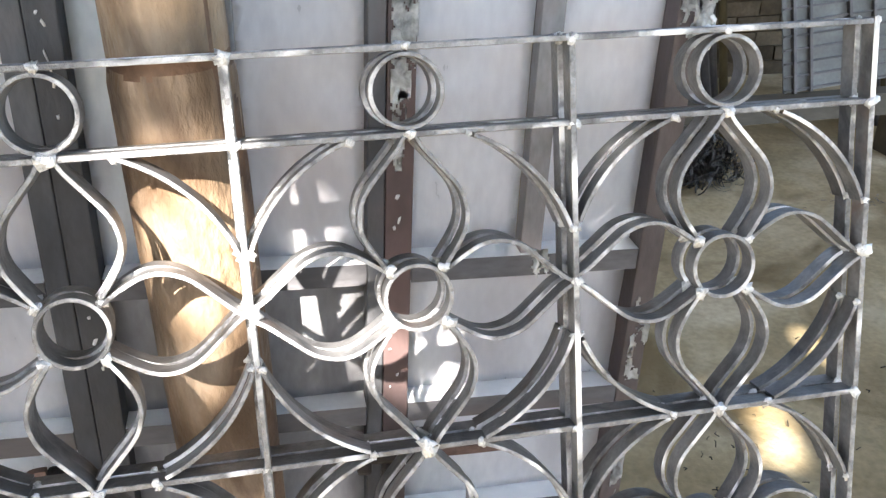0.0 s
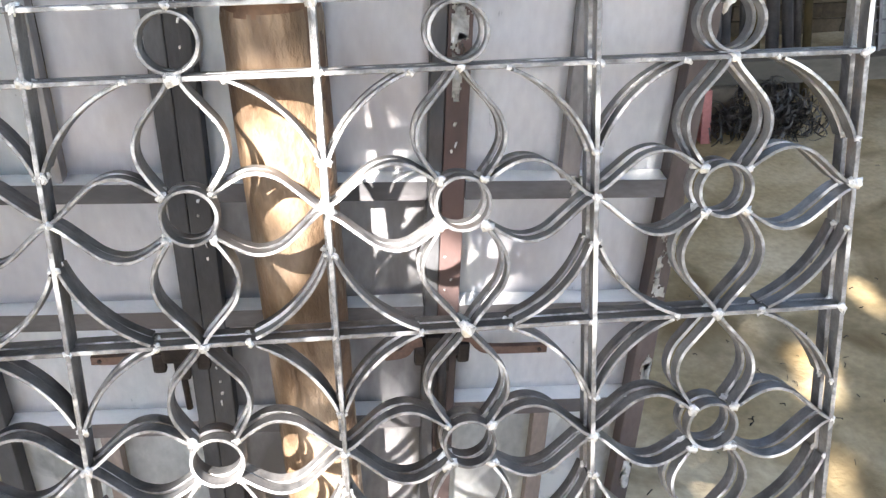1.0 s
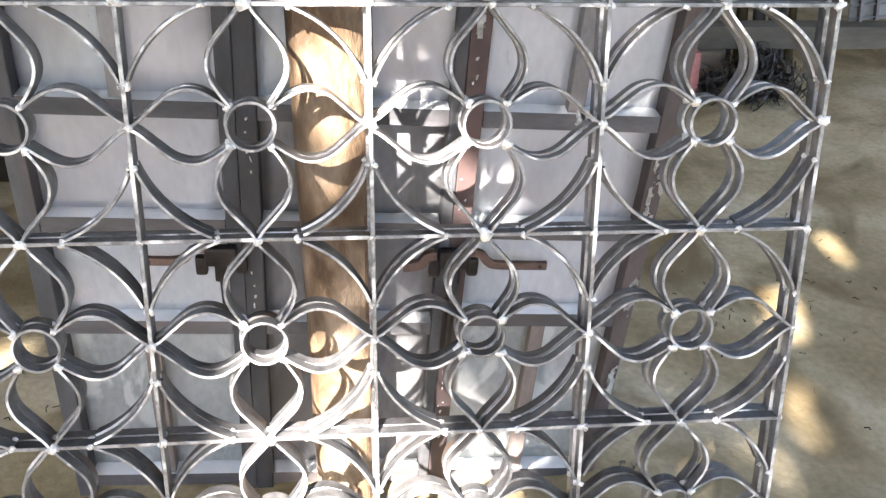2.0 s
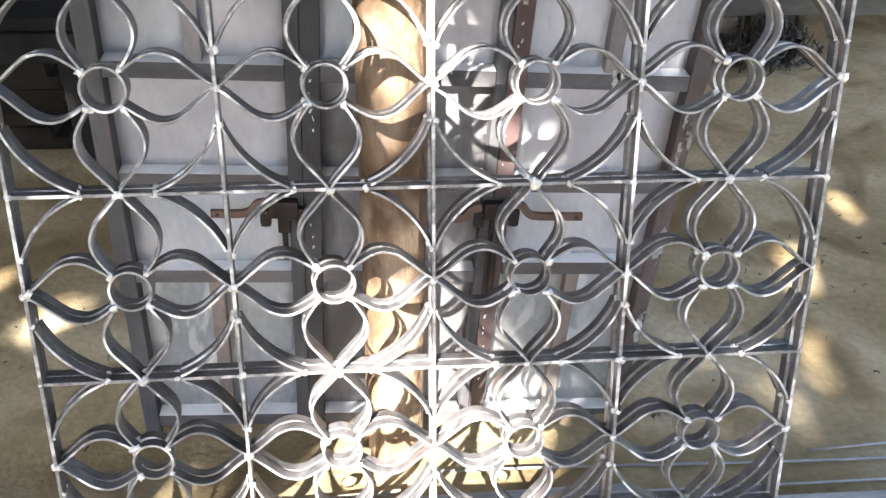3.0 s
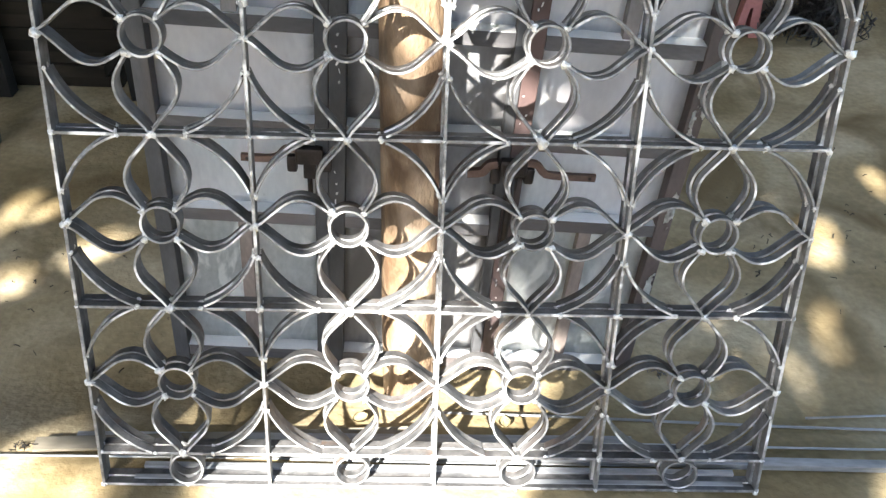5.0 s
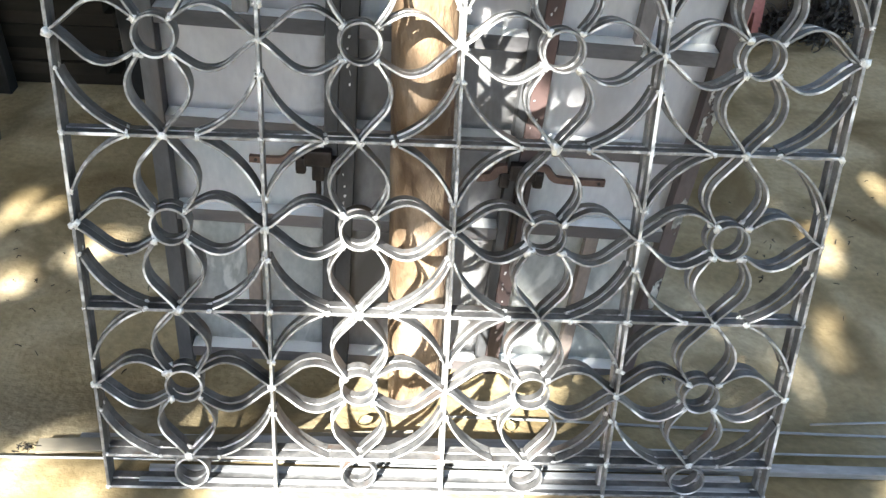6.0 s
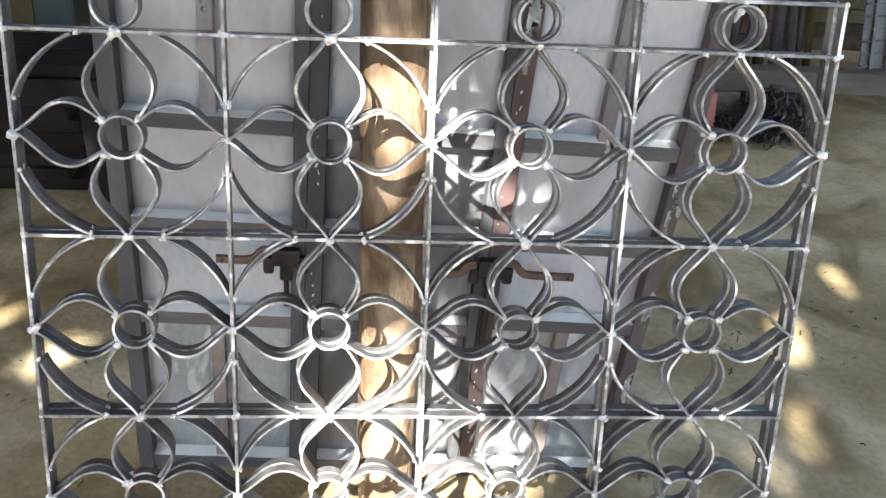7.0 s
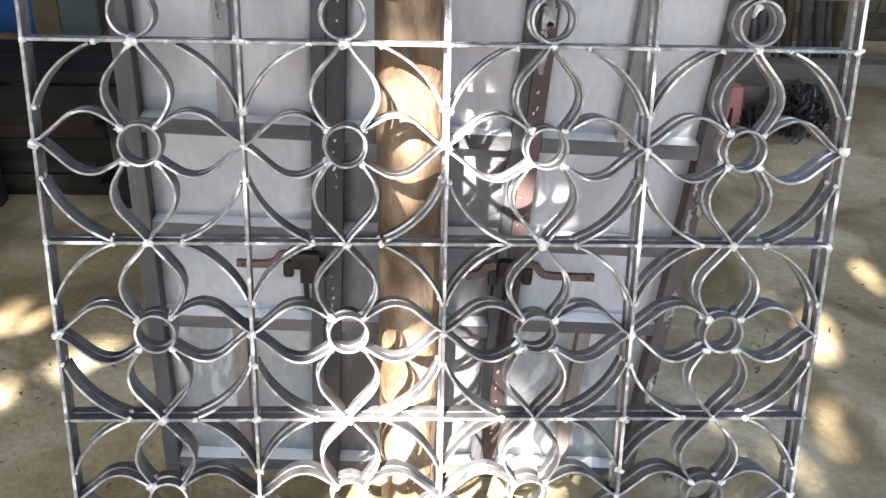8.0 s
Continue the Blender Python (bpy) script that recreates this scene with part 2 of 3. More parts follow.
def make_ground():
    xs, ys = axis(-1.6, 3.4, 0.03, 300), axis(-0.6, 3.6, 0.03, 300)
    verts = []
    for y in ys:
        for x in xs:
            b = 0.012 * noise.noise((x * 2.1, y * 2.1, 0)) + 0.006 * noise.noise((x * 7, y * 7, 3)) + 0.003 * noise.noise((x * 19, y * 19, 5))
            verts.append((x, y, ground_z(y) + (b - 0.004 if abs(x) < 6 and abs(y) < 6 else 0)))
    w = len(xs)
    faces = [(j * w + i, j * w + i + 1, (j + 1) * w + i + 1, (j + 1) * w + i) for j in range(len(ys) - 1) for i in range(w - 1)]
    me = bpy.data.meshes.new("ground")
    me.from_pydata(verts, [], faces)
    me.materials.append(DIRT)
    for p in me.polygons:
        p.use_smooth = True
    tagged(new("ground", me), "packed brown earth yard dappled with sun", "ground", kind="structure")


make_ground()


def wall(name, x0, x1, y0, y1, z0, z1, label, material=WALL):
    return tagged(place(name, mesh(name, box_bm(x0, x1, y0, y1, z0, z1), material)), label, "wall", kind="structure")


# unseen top left off so that sky light reaches the shutter ledges
wall("wall_north", -0.6, 5.2, 3.5, 3.7, -0.12, 1.75, "rough mud-plastered back wall, top left off to let sky in")
wall("wall_corner", -2.6, -0.6, 3.5, 3.7, -0.12, 2.5, "rough mud-plastered back wall of the workshop")
# added behind the camera to keep bounced yard light down
wall("wall_south", -6.0, 7.0, -5.6, -5.4, -0.12, 1.9, "plain unseen wall added to cut light bounced off the yard")
# outside the view; blocks sky light from the left-hand ground
wall("wall_west", -2.6, -2.4, -0.3, 3.5, -0.12, 2.5, "rough unseen side wall added to darken the left ground")


def make_shade_roof(name, x0, x1, y0, height):
    bm = bmesh.new()
    n = int((x1 - x0) / 0.04)
    rows = []
    for i in range(n + 1):
        x = x0 + (x1 - x0) * i / n
        z = height + 0.02 * math.sin(i * math.pi / 2)
        rows.append([bm.verts.new((x, y, z + 0.06 * y)) for y in (y0, 3.8)])
    for a, b in zip(rows, rows[1:]):
        bm.faces.new((a[0], b[0], b[1], a[1]))
    bmesh.ops.solidify(bm, geom=bm.faces[:], thickness=0.004)
    tagged(place(name, mesh(name, bm, ROOF)), "corrugated sheet roof added out of view as a sky blocker", "roof", kind="structure")


# roofs above the view, added to darken the left corner and rear floor
make_shade_roof("ceiling", -2.6, -0.15, -0.5, 2.25)
make_shade_roof("ceiling", -0.15, 5.4, 0.8, 2.45)


# ---- unseen tree, added to shape the sunlight ----
GAPS = [  # spots to be sunlit, and how wide; the crown is left open towards them
    (0.56, 0.24, 0.83, 0.045), (0.625, 0.24, 0.79, 0.018), (0.69, 0.22, 0.75, 0.012), (0.56, 0.335, 0.80, 0.045), (0.375, 0.24, 0.712, -0.01), (0.815, 0.464, 0.575, -0.02),
    (0.54, 0.07, 0.06, 0.14), (0.66, 0.08, 0.08, 0.09), (0.40, 0.05, 0.02, 0.07), (0.605, 0.09, 0.26, 0.055), (0.70, 0.09, 0.28, 0.0), (0.52, 0.09, 0.26, 0.05), (0.73, 0.06, 0.08, 0.03), (0.44, 0.06, 0.15, 0.05),
    (0.47, 0.2, -0.05, 0.10), (0.62, 0.2, -0.05, 0.13), (0.34, 0.1, -0.03, 0.03), (0.22, 0.0, 0.0, 0.03), (0.12, 0.2, -0.05, 0.0), (0.35, -0.06, 0.0, 0.10), (0.58, -0.06, 0.0, 0.13), (-0.18, 0.0, 0.0, 0.04), (-0.42, -0.04, 0.0, 0.05), (-0.04, -0.06, 0.0, 0.03),
    (0.565, 0.335, 0.28, 0.03), (0.56, 0.335, 0.16, 0.055), (0.55, 0.335, 0.02, 0.08), (1.5, 0.0, 0.0, 0.02), (1.72, 0.06, 0.0, 0.015),
    (1.09, 0.11, 0.36, -0.015), (1.06, 0.06, 0.16, -0.02), (0.58, 0.325, 0.37, -0.01), (0.59, 0.325, 0.43, -0.02), (0.938, 0.464, -0.06, -0.01),
    (1.67, 0.95, -0.104, 0.008), (1.685, 0.86, -0.104, 0.0), (1.56, 0.60, -0.104, 0.0), (1.565, 0.51, -0.104, -0.01), (1.33, 0.45, -0.104, 0.0), (1.98, 1.2, -0.104, 0.0),
    (-0.57, 0.95, -0.104, 0.012), (-0.46, 0.985, -0.104, 0.0), (-0.49, 0.66, -0.104, 0.0), (-0.42, 0.71, -0.104, 0.0), (-0.34, 0.77, -0.104, 0.0), (-0.26, 0.83, -0.104, 0.0),
]


# a light-blocking crown out of view, its leaves cleared along the GAPS rays
def make_shade_tree():
    rng = random.Random(5)
    tree = tagged(new("tree"), "unseen leafy tree added to break the sun into spots", "tree")
    tree.location = (1.0, -2.9, 0)
    trunk = tube_bm([(0, 0, -0.1), (0.05, 0.03, 0.8), (0.02, 0.1, 1.7), (0.15, 0.2, 2.5), (0.4, 0.4, 3.4)], 0.17, 12, taper=0.5)
    part("trunk", trunk, BARK, tree, smooth=True)
    for k in range(7):
        a = -1.6 + 0.5 * k
        reach = 1.6 + 0.5 * rng.random()
        limb = tube_bm([(0.1, 0.15, 2.1 + 0.12 * k), (0.1 + math.cos(a) * reach * 0.5, 0.15 + math.sin(a) * reach * 0.5, 2.9), (0.1 + math.cos(a) * reach, 0.15 + math.sin(a) * reach, 3.35 + 0.1 * rng.random())], 0.06, 8, taper=0.3)
        part("limb", limb, BARK, tree, smooth=True)
    way = -SUN_WAY
    u = way.cross(Vector((0, 0, 1))).normalized()
    v = way.cross(u)
    holes = [(Vector(g[:3]).dot(u), Vector(g[:3]).dot(v), g[3]) for g in GAPS]
    verts, faces = [], []
    while len(faces) < 30000:
        x, y = rng.uniform(-3.7, 3.7), rng.uniform(-4.1, 0.35)
        edge = min((3.7 - abs(x)) / 0.7, (y + 4.1) / 0.6, (0.35 - y) / 0.25, 1.0)
        if edge < 0.75 * (0.5 + noise.noise((x * 1.3, y * 1.3, 9))):
            continue
        lump = noise.noise((x * 1.1, y * 1.1, 2))
        c = Vector((x, y, 2.75 + 0.12 * lump + rng.random() ** 1.3 * (0.75 + 0.55 * lump + 0.5 * math.exp(-((x - 0.6) ** 2 + (y + 3) ** 2) / 4))))
        a, b = c.dot(u), c.dot(v)
        size = rng.uniform(0.08, 0.13)
        if any((a - p) ** 2 + (b - q) ** 2 < (r + size * (0.35 + 0.6 * rng.random())) ** 2 for p, q, r in holes):
            continue
        q = Euler((rng.gauss(0, 0.6), rng.gauss(0, 0.6), rng.uniform(0, 6.3))).to_quaternion()
        i = len(verts)
        for x, y, z in ((-1, 0, 0), (-0.2, -0.42, 0.08), (1, 0, -0.1), (-0.2, 0.42, 0.08)):
            p = c + q @ Vector((x * size, y * size, z * size)) - Vector((1.0, -2.9, 0))
            verts.append(tuple(p))
        faces.append((i, i + 1, i + 2, i + 3))
    me = bpy.data.meshes.new("crown")
    me.from_pydata(verts, [], faces)
    me.materials.append(LEAF)
    tagged(place("crown", me, tree), kind="stuff")


make_shade_tree()

# ---- the two grilles ----
CW, CH = 0.30, 0.2975
ZS = [0.063, 0.132, 0.4255, 0.723, 1.0205, 1.095]   # heights of the cross bars
DEPTH = 0.0200


def arc_path(r, a0, a1, n=14):
    return [(r * math.cos(radians(a0 + (a1 - a0) * k / n)), r * math.sin(radians(a0 + (a1 - a0) * k / n))) for k in range(n + 1)]


def weld_mesh(seed, r):
    bm = bmesh.new()
    bmesh.ops.create_icosphere(bm, subdivisions=2, radius=r)
    for v in bm.verts:
        k = 1 + 0.9 * noise.noise(v.co * (1.9 / r) + Vector((seed * 9.1, 0, 0)))
        v.co = Vector((v.co.x * k, v.co.y * k * 0.55, v.co.z * k))
    return mesh("weld", bm, WELD, smooth=True)


def make_grille():
    rng = random.Random(11)
    g = tagged(new("window_grille"), "bare welded steel window grille with a flower pattern, leaning back", "window grille", "stacked window grilles")
    g.matrix_basis = LEAN
    thick = strip_profile(0.0056, DEPTH)
    thin = strip_profile(0.0040, DEPTH - 0.001)
    width, z0, z1 = 4 * CW, ZS[0], ZS[-1]
    for i in range(5):
        place("upright_bar", mesh("upright_bar", sweep([(0, z0 - 0.004), (0, (z0 + z1) / 2), (0, z1 + 0.004)], thick, front=FRONT), SCALE, LIT_GROUND_STEEL), g, pose(i * CW, 0, 0))
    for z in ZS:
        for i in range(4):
            place("cross_bar", mesh("cross_bar", sweep([(i * CW + 0.0035, z), (i * CW + CW / 2, z), (i * CW + CW - 0.0035, z)], thick, front=FRONT), SCALE, LIT_GROUND_STEEL), g, pose(0, rng.uniform(0.0005, 0.002), 0))
    right = smooth_path([(0.0230, 0.0245), (0.036, 0.043), (0.0455, 0.061), (0.0475, 0.079), (0.0410, 0.099), (0.0250, 0.119), (0.0095, 0.137), (0.0033, 0.147)])
    left = [(-x, z) for x, z in right]
    strips = [mesh("petal_strip", sweep(p, thin, front=FRONT), SCALE, LIT_GROUND_STEEL) for p in (right, left)]
    corner = mesh("corner_arc", sweep(arc_path(0.1555, 69.5, 20.5), thin, front=FRONT), SCALE, LIT_GROUND_STEEL)
    hub = mesh("centre_ring", sweep(arc_path(0.0305, 0, 350, 35), thin, True, FRONT), SCALE, LIT_GROUND_STEEL)
    eye_ring = mesh("ring", sweep(arc_path(0.0315, 0, 350, 35), thin, True, FRONT), SCALE, LIT_GROUND_STEEL)
    beads = [weld_mesh(k, r) for k, r in enumerate((0.0046, 0.0052, 0.0060, 0.0049, 0.0056))]

    def bead(x, z, big=0.0):
        s = rng.uniform(0.75, 1.15) + big
        place("weld", rng.choice(beads), g, pose(x + rng.gauss(0, 0.001), rng.uniform(0.0005, 0.003), z + rng.gauss(0, 0.001), 0, rng.uniform(0, 360), 0) @ Matrix.Diagonal((s * rng.uniform(0.9, 1.5), s, s, 1)))

    for r in range(3):
        zc = (ZS[r + 1] + ZS[r + 2]) / 2
        for c in range(4):
            xc = (c + 0.5) * CW
            place("centre_ring", hub, g, pose(xc, rng.uniform(0, 0.002), zc, 0, rng.uniform(0, 360), 0))
            for q in range(4):
                turn = 90 * q
                for me in strips:
                    place("petal_strip", me, g, pose(xc, rng.uniform(-0.0005, 0.0025), zc, 0, turn + rng.gauss(0, 0.8), 0))
                place("corner_arc", corner, g, pose(xc, rng.uniform(0, 0.003), zc, 0, turn + rng.gauss(0, 1.0), 0))
                a = radians(45 + turn)
                bead(xc + 0.036 * math.cos(a), zc + 0.036 * math.sin(a))
                for b in (70.5, 19.5):
                    a = radians(b + turn)
                    bead(xc + 0.1555 * math.cos(a), zc + 0.1555 * math.sin(a), -0.25)
    for r in range(3):
        zc = (ZS[r + 1] + ZS[r + 2]) / 2
        for i in range(5):
            bead(i * CW, zc, 0.25)
    for z in ZS[1:5]:
        for c in range(4):
            bead((c + 0.5) * CW, z, 0.3)
    for z in ZS:
        for i in range(5):
            bead(i * CW, z, -0.1)
    for c in range(4):
        for z, s in ((ZS[5], -1), (ZS[0], 1)):
            zz = (ZS[4] + ZS[5]) / 2 if s < 0 else (ZS[0] + ZS[1]) / 2
            place("ring", eye_ring, g, pose((c + 0.5) * CW + rng.gauss(0, 0.002), rng.uniform(0, 0.002), zz, 0, rng.uniform(0, 360), 0) @ Matrix.Diagonal((1, 1, 1.0 if s < 0 else 0.92, 1)))
            bead((c + 0.5) * CW, z, -0.1)
    return g


grille = make_grille()
back = copy_thing(grille, LEAN @ pose(-0.004, 0.0222, 0.001, 0, 0, 0))
tagged(back, "second flower-pattern steel grille leaning behind the first")


# ---- wooden post ----
def make_post():
    bm = bmesh.new()
    rings, sides = [], 64
    for k in range(520):
        z = -0.14 + 2.62 * k / 519
        rad = 0.0540 + 0.003 * noise.noise((0, 0, z * 2.3)) + 0.0035 * min(1.0, max(0.0, (0.985 - z) / 0.02))
        cx, cy = 0.548 + 0.006 * noise.noise((3, 0, z * 1.7)), 0.370 + 0.004 * noise.noise((0, 4, z * 1.7))
        ring = []
        for s in range(sides):
            a = 2 * math.pi * s / sides
            r = rad * (1 + 0.035 * noise.noise((math.cos(a) * 2, math.sin(a) * 2, z * 3)) + 0.015 * noise.noise((math.cos(a) * 7, math.sin(a) * 7, z * 9)))
            ring.append(bm.verts.new((cx + r * math.cos(a), cy + r * math.sin(a), z)))
        rings.append(ring)
    for r, s in zip(rings, rings[1:]):
        for k in range(sides):
            f = bm.faces.new((r[k], r[(k + 1) % sides], s[(k + 1) % sides], s[k]))
            z, a = f.verts[0].co.z, 2 * math.pi * k / sides
            lip = 0.984 + 0.008 * noise.noise((math.cos(a) * 2, math.sin(a) * 2, 1.3))
            ragged = noise.noise((math.cos(a) * 3, math.sin(a) * 3, z * 3.1)) + 0.5 * noise.noise((math.cos(a) * 9, math.sin(a) * 9, z * 16))
            if abs(z - lip) < 0.006 + 0.003 * ragged or (math.cos(a) > 0.7 and ragged > 0.1):
                f.material_index = 1
    bm.faces.new(rings[-1])
    tagged(place("wooden_post", mesh("wooden_post", bm, WOOD, INNER_BARK, smooth=True)), "round peeled wooden post standing between the grilles and shutters", "post")


make_post()

# ---- three steel shutter leaves ----
SHUT = pose(0.043, 0.430, -0.070, 0, 2.6, 0)


def leaf(u0, u1, mullion, stile_left, stile_right, label, tops=1.2, middle=0.0, left_mat=FRAME, right_mat=FRAME, low_mat=REFLECTING):
    g = tagged(new("steel_shutter"), label, "shutter", "steel shutter leaves")
    g.matrix_basis = SHUT
    a, b = u0 + stile_left, u1 - stile_right
    part("stile", box_bm(u0, a, 0, 0.040, -0.034, tops, 0.002), left_mat, g)
    part("stile", box_bm(b, u1, 0, 0.040, -0.034, tops, 0.002), right_mat, g)
    rails = ((-0.006, 0.024), (0.376 + middle, 0.404 + middle), (0.582, 0.611), (0.787, 0.815), (tops - 0.028, tops))
    for z0, z1 in rails:
        bm = box_bm(a + 0.001, b - 0.001, 0.001, 0.039, z0, z1)
        # upward faces get the colour with the sky's reflection painted in
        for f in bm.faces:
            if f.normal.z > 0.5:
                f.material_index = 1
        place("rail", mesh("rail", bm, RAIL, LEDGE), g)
    for (_, lo), (hi, _) in zip(rails, rails[1:]):
        split = mullion and (lo > 0.8 or hi < 0.42)
        spans = [(a, mullion - 0.012), (mullion + 0.012, b)] if split else [(a, b)]
        for s, e in spans:
            bm = bmesh.new()
            n = 10
            rows = [[bm.verts.new((s + (e - s) * i / n, 0.034 + 0.0025 * noise.noise((s * 9 + i * 0.35, j * 0.4, hi * 5)), lo + (hi - lo) * j / n)) for i in range(n + 1)] for j in range(n + 1)]
            for j in range(n):
                for i in range(n):
                    bm.faces.new((rows[j][i], rows[j][i + 1], rows[j + 1][i + 1], rows[j + 1][i])).smooth = True
            bmesh.ops.solidify(bm, geom=bm.faces[:], thickness=-0.0015)
            part("panel", bm, SHEET if lo > 0.8 or (0.4 < lo and low_mat is REFLECTING) else low_mat, g)
        if split:
            part("mullion", box_bm(mullion - 0.013, mullion + 0.013, 0.006, 0.030, lo, hi, 0.0015), MULLION if hi > 0.5 else BROWN, g)
    return g


def add_latch(g, x, reach):
    """A sliding bolt: dark keeper block with lugs and a rusty flat handle."""
    s = 1 if reach > 0 else -1
    bm = box_bm(x - 0.026, x + 0.026, -0.020, -0.0005, 0.532, 0.568, 0.006)
    box_bm(x - 0.042, x - 0.022, -0.016, -0.0005, 0.512, 0.548, 0.006, bm)
    box_bm(x - 0.011, x + 0.012, -0.017, -0.0005, 0.500, 0.536, 0.004, bm)
    box_bm(x + 0.022, x + 0.042, -0.016, -0.0005, 0.516, 0.552, 0.006, bm)
    keeper = part("latch", bm, LATCH, g, "blackened steel latch keeper")
    path = smooth_path([(x + s * 0.026, 0.562), (x + s * 0.044, 0.559), (x + s * 0.058, 0.543), (x + s * 0.078, 0.537), (x + reach, 0.537)])
    part("handle", sweep(path, [(-0.0068, -0.013), (0.0068, -0.013), (0.0068, -0.004), (-0.0068, -0.004)]), RUST, keeper, "rusty flat handle")
    # a dark disc laid on the handle stands in for its end hole
    hole = bmesh.new()
    bmesh.ops.create_cone(hole, cap_ends=True, segments=12, radius1=0.0032, radius2=0.0032, depth=0.003, matrix=pose(x + reach - s * 0.012, -0.0136, 0.537, 90, 0, 0))
    part("rivet", hole, LATCH, keeper)
    if s > 0:
        stub = smooth_path([(x - 0.030, 0.556), (x - 0.046, 0.552), (x - 0.058, 0.536), (x - 0.086, 0.531)])
        part("handle", sweep(stub, [(-0.008, -0.014), (0.008, -0.014), (0.008, -0.002), (-0.008, -0.002)]), RUST, keeper, "rusty flat handle")
    pin = tube_bm([(x + 0.002, -0.009, 0.34 if s > 0 else 0.44), (x, -0.012, 0.53)], 0.008 if s > 0 else 0.005, 10)
    part("bolt_rod", pin, LATCH, keeper)


leaf_a = leaf(-0.020, 0.3225, 0.155, 0.031, 0.025, "grey sheet-steel shutter leaf with a dark primed frame")
leaf_b = leaf(0.3235, 0.6635, 0.50, 0.031, 0.019, "grey sheet-steel shutter leaf partly behind the post", low_mat=DARKER)
leaf_c = leaf(0.6645, 1.008, 0.841, 0.031, 0.030, "grey sheet-steel shutter leaf with filler at its corners", tops=1.18, middle=0.02, left_mat=OXIDE, right_mat=WORN)
add_latch(leaf_a, 0.288, -0.127)
add_latch(leaf_c, 0.672, 0.160)


def smear(g, u0, v0, w, h, seed, depth=0.004):
    """A lumpy skin of dried filler along a joint."""
    bm = bmesh.new()
    step = 0.002
    nx, nz = int(w / step) + 2, int(h / step) + 2
    grid = {}

    def inside(i, j):
        e = min(i / nx, 1 - i / nx, 0.4) + min(j / nz, 1 - j / nz, 0.4)
        return noise.noise((i * 0.16, j * 0.055, seed * 7.7)) + 0.35 * noise.noise((i * 0.5, j * 0.3, seed * 2.9)) + 0.8 * e > 0.42

    def vert(i, j):
        if (i, j) not in grid:
            grid[i, j] = bm.verts.new((u0 + i * step, -0.0006 - depth * max(0, 0.35 + noise.noise((i * 0.3, j * 0.12, seed * 3.1))), v0 + j * step))
        return grid[i, j]

    for i in range(nx):
        for j in range(nz):
            if inside(i, j):
                bm.faces.new((vert(i, j), vert(i + 1, j), vert(i + 1, j + 1), vert(i, j + 1))).smooth = True
    bmesh.ops.solidify(bm, geom=bm.faces[:], thickness=0.0012)
    part("filler_smear", bm, PUTTY, g, "pale dried filler")


smear(leaf_c, 0.656, 1.04, 0.036, 0.15, 1)
smear(leaf_c, 0.668, 0.99, 0.018, 0.09, 8)
smear(leaf_c, 0.88, 1.155, 0.11, 0.022, 9)
smear(leaf_c, 0.670, 0.93, 0.012, 0.08, 10)
smear(leaf_c, 0.630, 1.145, 0.10, 0.035, 2)
smear(leaf_c, 0.978, 1.06, 0.04, 0.12, 3, 0.009)
smear(leaf_c, 0.990, 0.42, 0.012, 0.09, 4)
smear(leaf_c, 0.990, 0.20, 0.012, 0.10, 5)
smear(leaf_c, 0.984, 0.62, 0.02, 0.15, 12)
smear(leaf_c, 0.836, 0.785, 0.03, 0.034, 13)
smear(leaf_a, 0.15, 0.99, 0.014, 0.05, 7)



def lump(g, u, v, w, h, seed):
    bm = bmesh.new()
    bmesh.ops.create_icosphere(bm, subdivisions=3, radius=1.0)
    for p in bm.verts:
        k = 1 + 0.35 * noise.noise(p.co * 1.7 + Vector((seed * 5.3, 0, 0))) + 0.15 * noise.noise(p.co * 5)
        p.co = Vector((u + p.co.x * k * w, 0.010 + p.co.y * k * 0.014, v + p.co.z * k * h))
    part("filler_lump", bm, PUTTY, g, "lumpy pale dried filler", smooth=True)


lump(leaf_c, 1.014, 1.075, 0.013, 0.028, 1)
lump(leaf_c, 1.006, 1.145, 0.012, 0.030, 2)
lump(leaf_c, 0.664, 1.172, 0.020, 0.014, 3)
tack = weld_mesh(9, 0.0024)
rng = random.Random(21)
for g, u, spans in ((leaf_b, 0.338, ((1.0, 1.12), (0.70, 0.80), (0.44, 0.52))), (leaf_c, 0.676, ((0.86, 1.0), (0.64, 0.70), (0.12, 0.30)))):
    for v0, v1 in spans:
        v = v0
        while v < v1:
            place("weld", tack, g, pose(u + rng.gauss(0, 0.0025), -0.0003, v, 0, rng.uniform(-25, 25), 0) @ Matrix.Diagonal((rng.uniform(0.4, 1.0), 0.4, rng.uniform(0.5, 2.2), 1)))
            v += rng.uniform(0.006, 0.04)


def long_bar(name, p0, p1, w, h, label, material=BARE, category="steel bar", round_bar=False):
    p0, p1 = Vector((*p0, ground_z(p0[1]) + h / 2)), Vector((*p1, ground_z(p1[1]) + h / 2))
    if round_bar:
        n = 8
        bm = tube_bm([p0.lerp(p1, k / n) + Vector((0, 0.002 * math.sin(k * 1.7), 0)) for k in range(n + 1)], h / 2, 8)
        return tagged(place(name, mesh(name, bm, material)), label, category)
    d = p1 - p0
    bm = box_bm(-d.length / 2, d.length / 2, -w / 2, w / 2, -h / 2, h / 2, min(w, h) * 0.12)
    return tagged(place(name, mesh(name, bm, material), None, Matrix.Translation((p0 + p1) / 2) @ d.to_track_quat("X", "Z").to_matrix().to_4x4()), label, category)


long_bar("steel_rod", (-1.2, 0.10), (1.15, 0.085), 0.005, 0.005, "thin bare steel rod lying on the earth", round_bar=True)
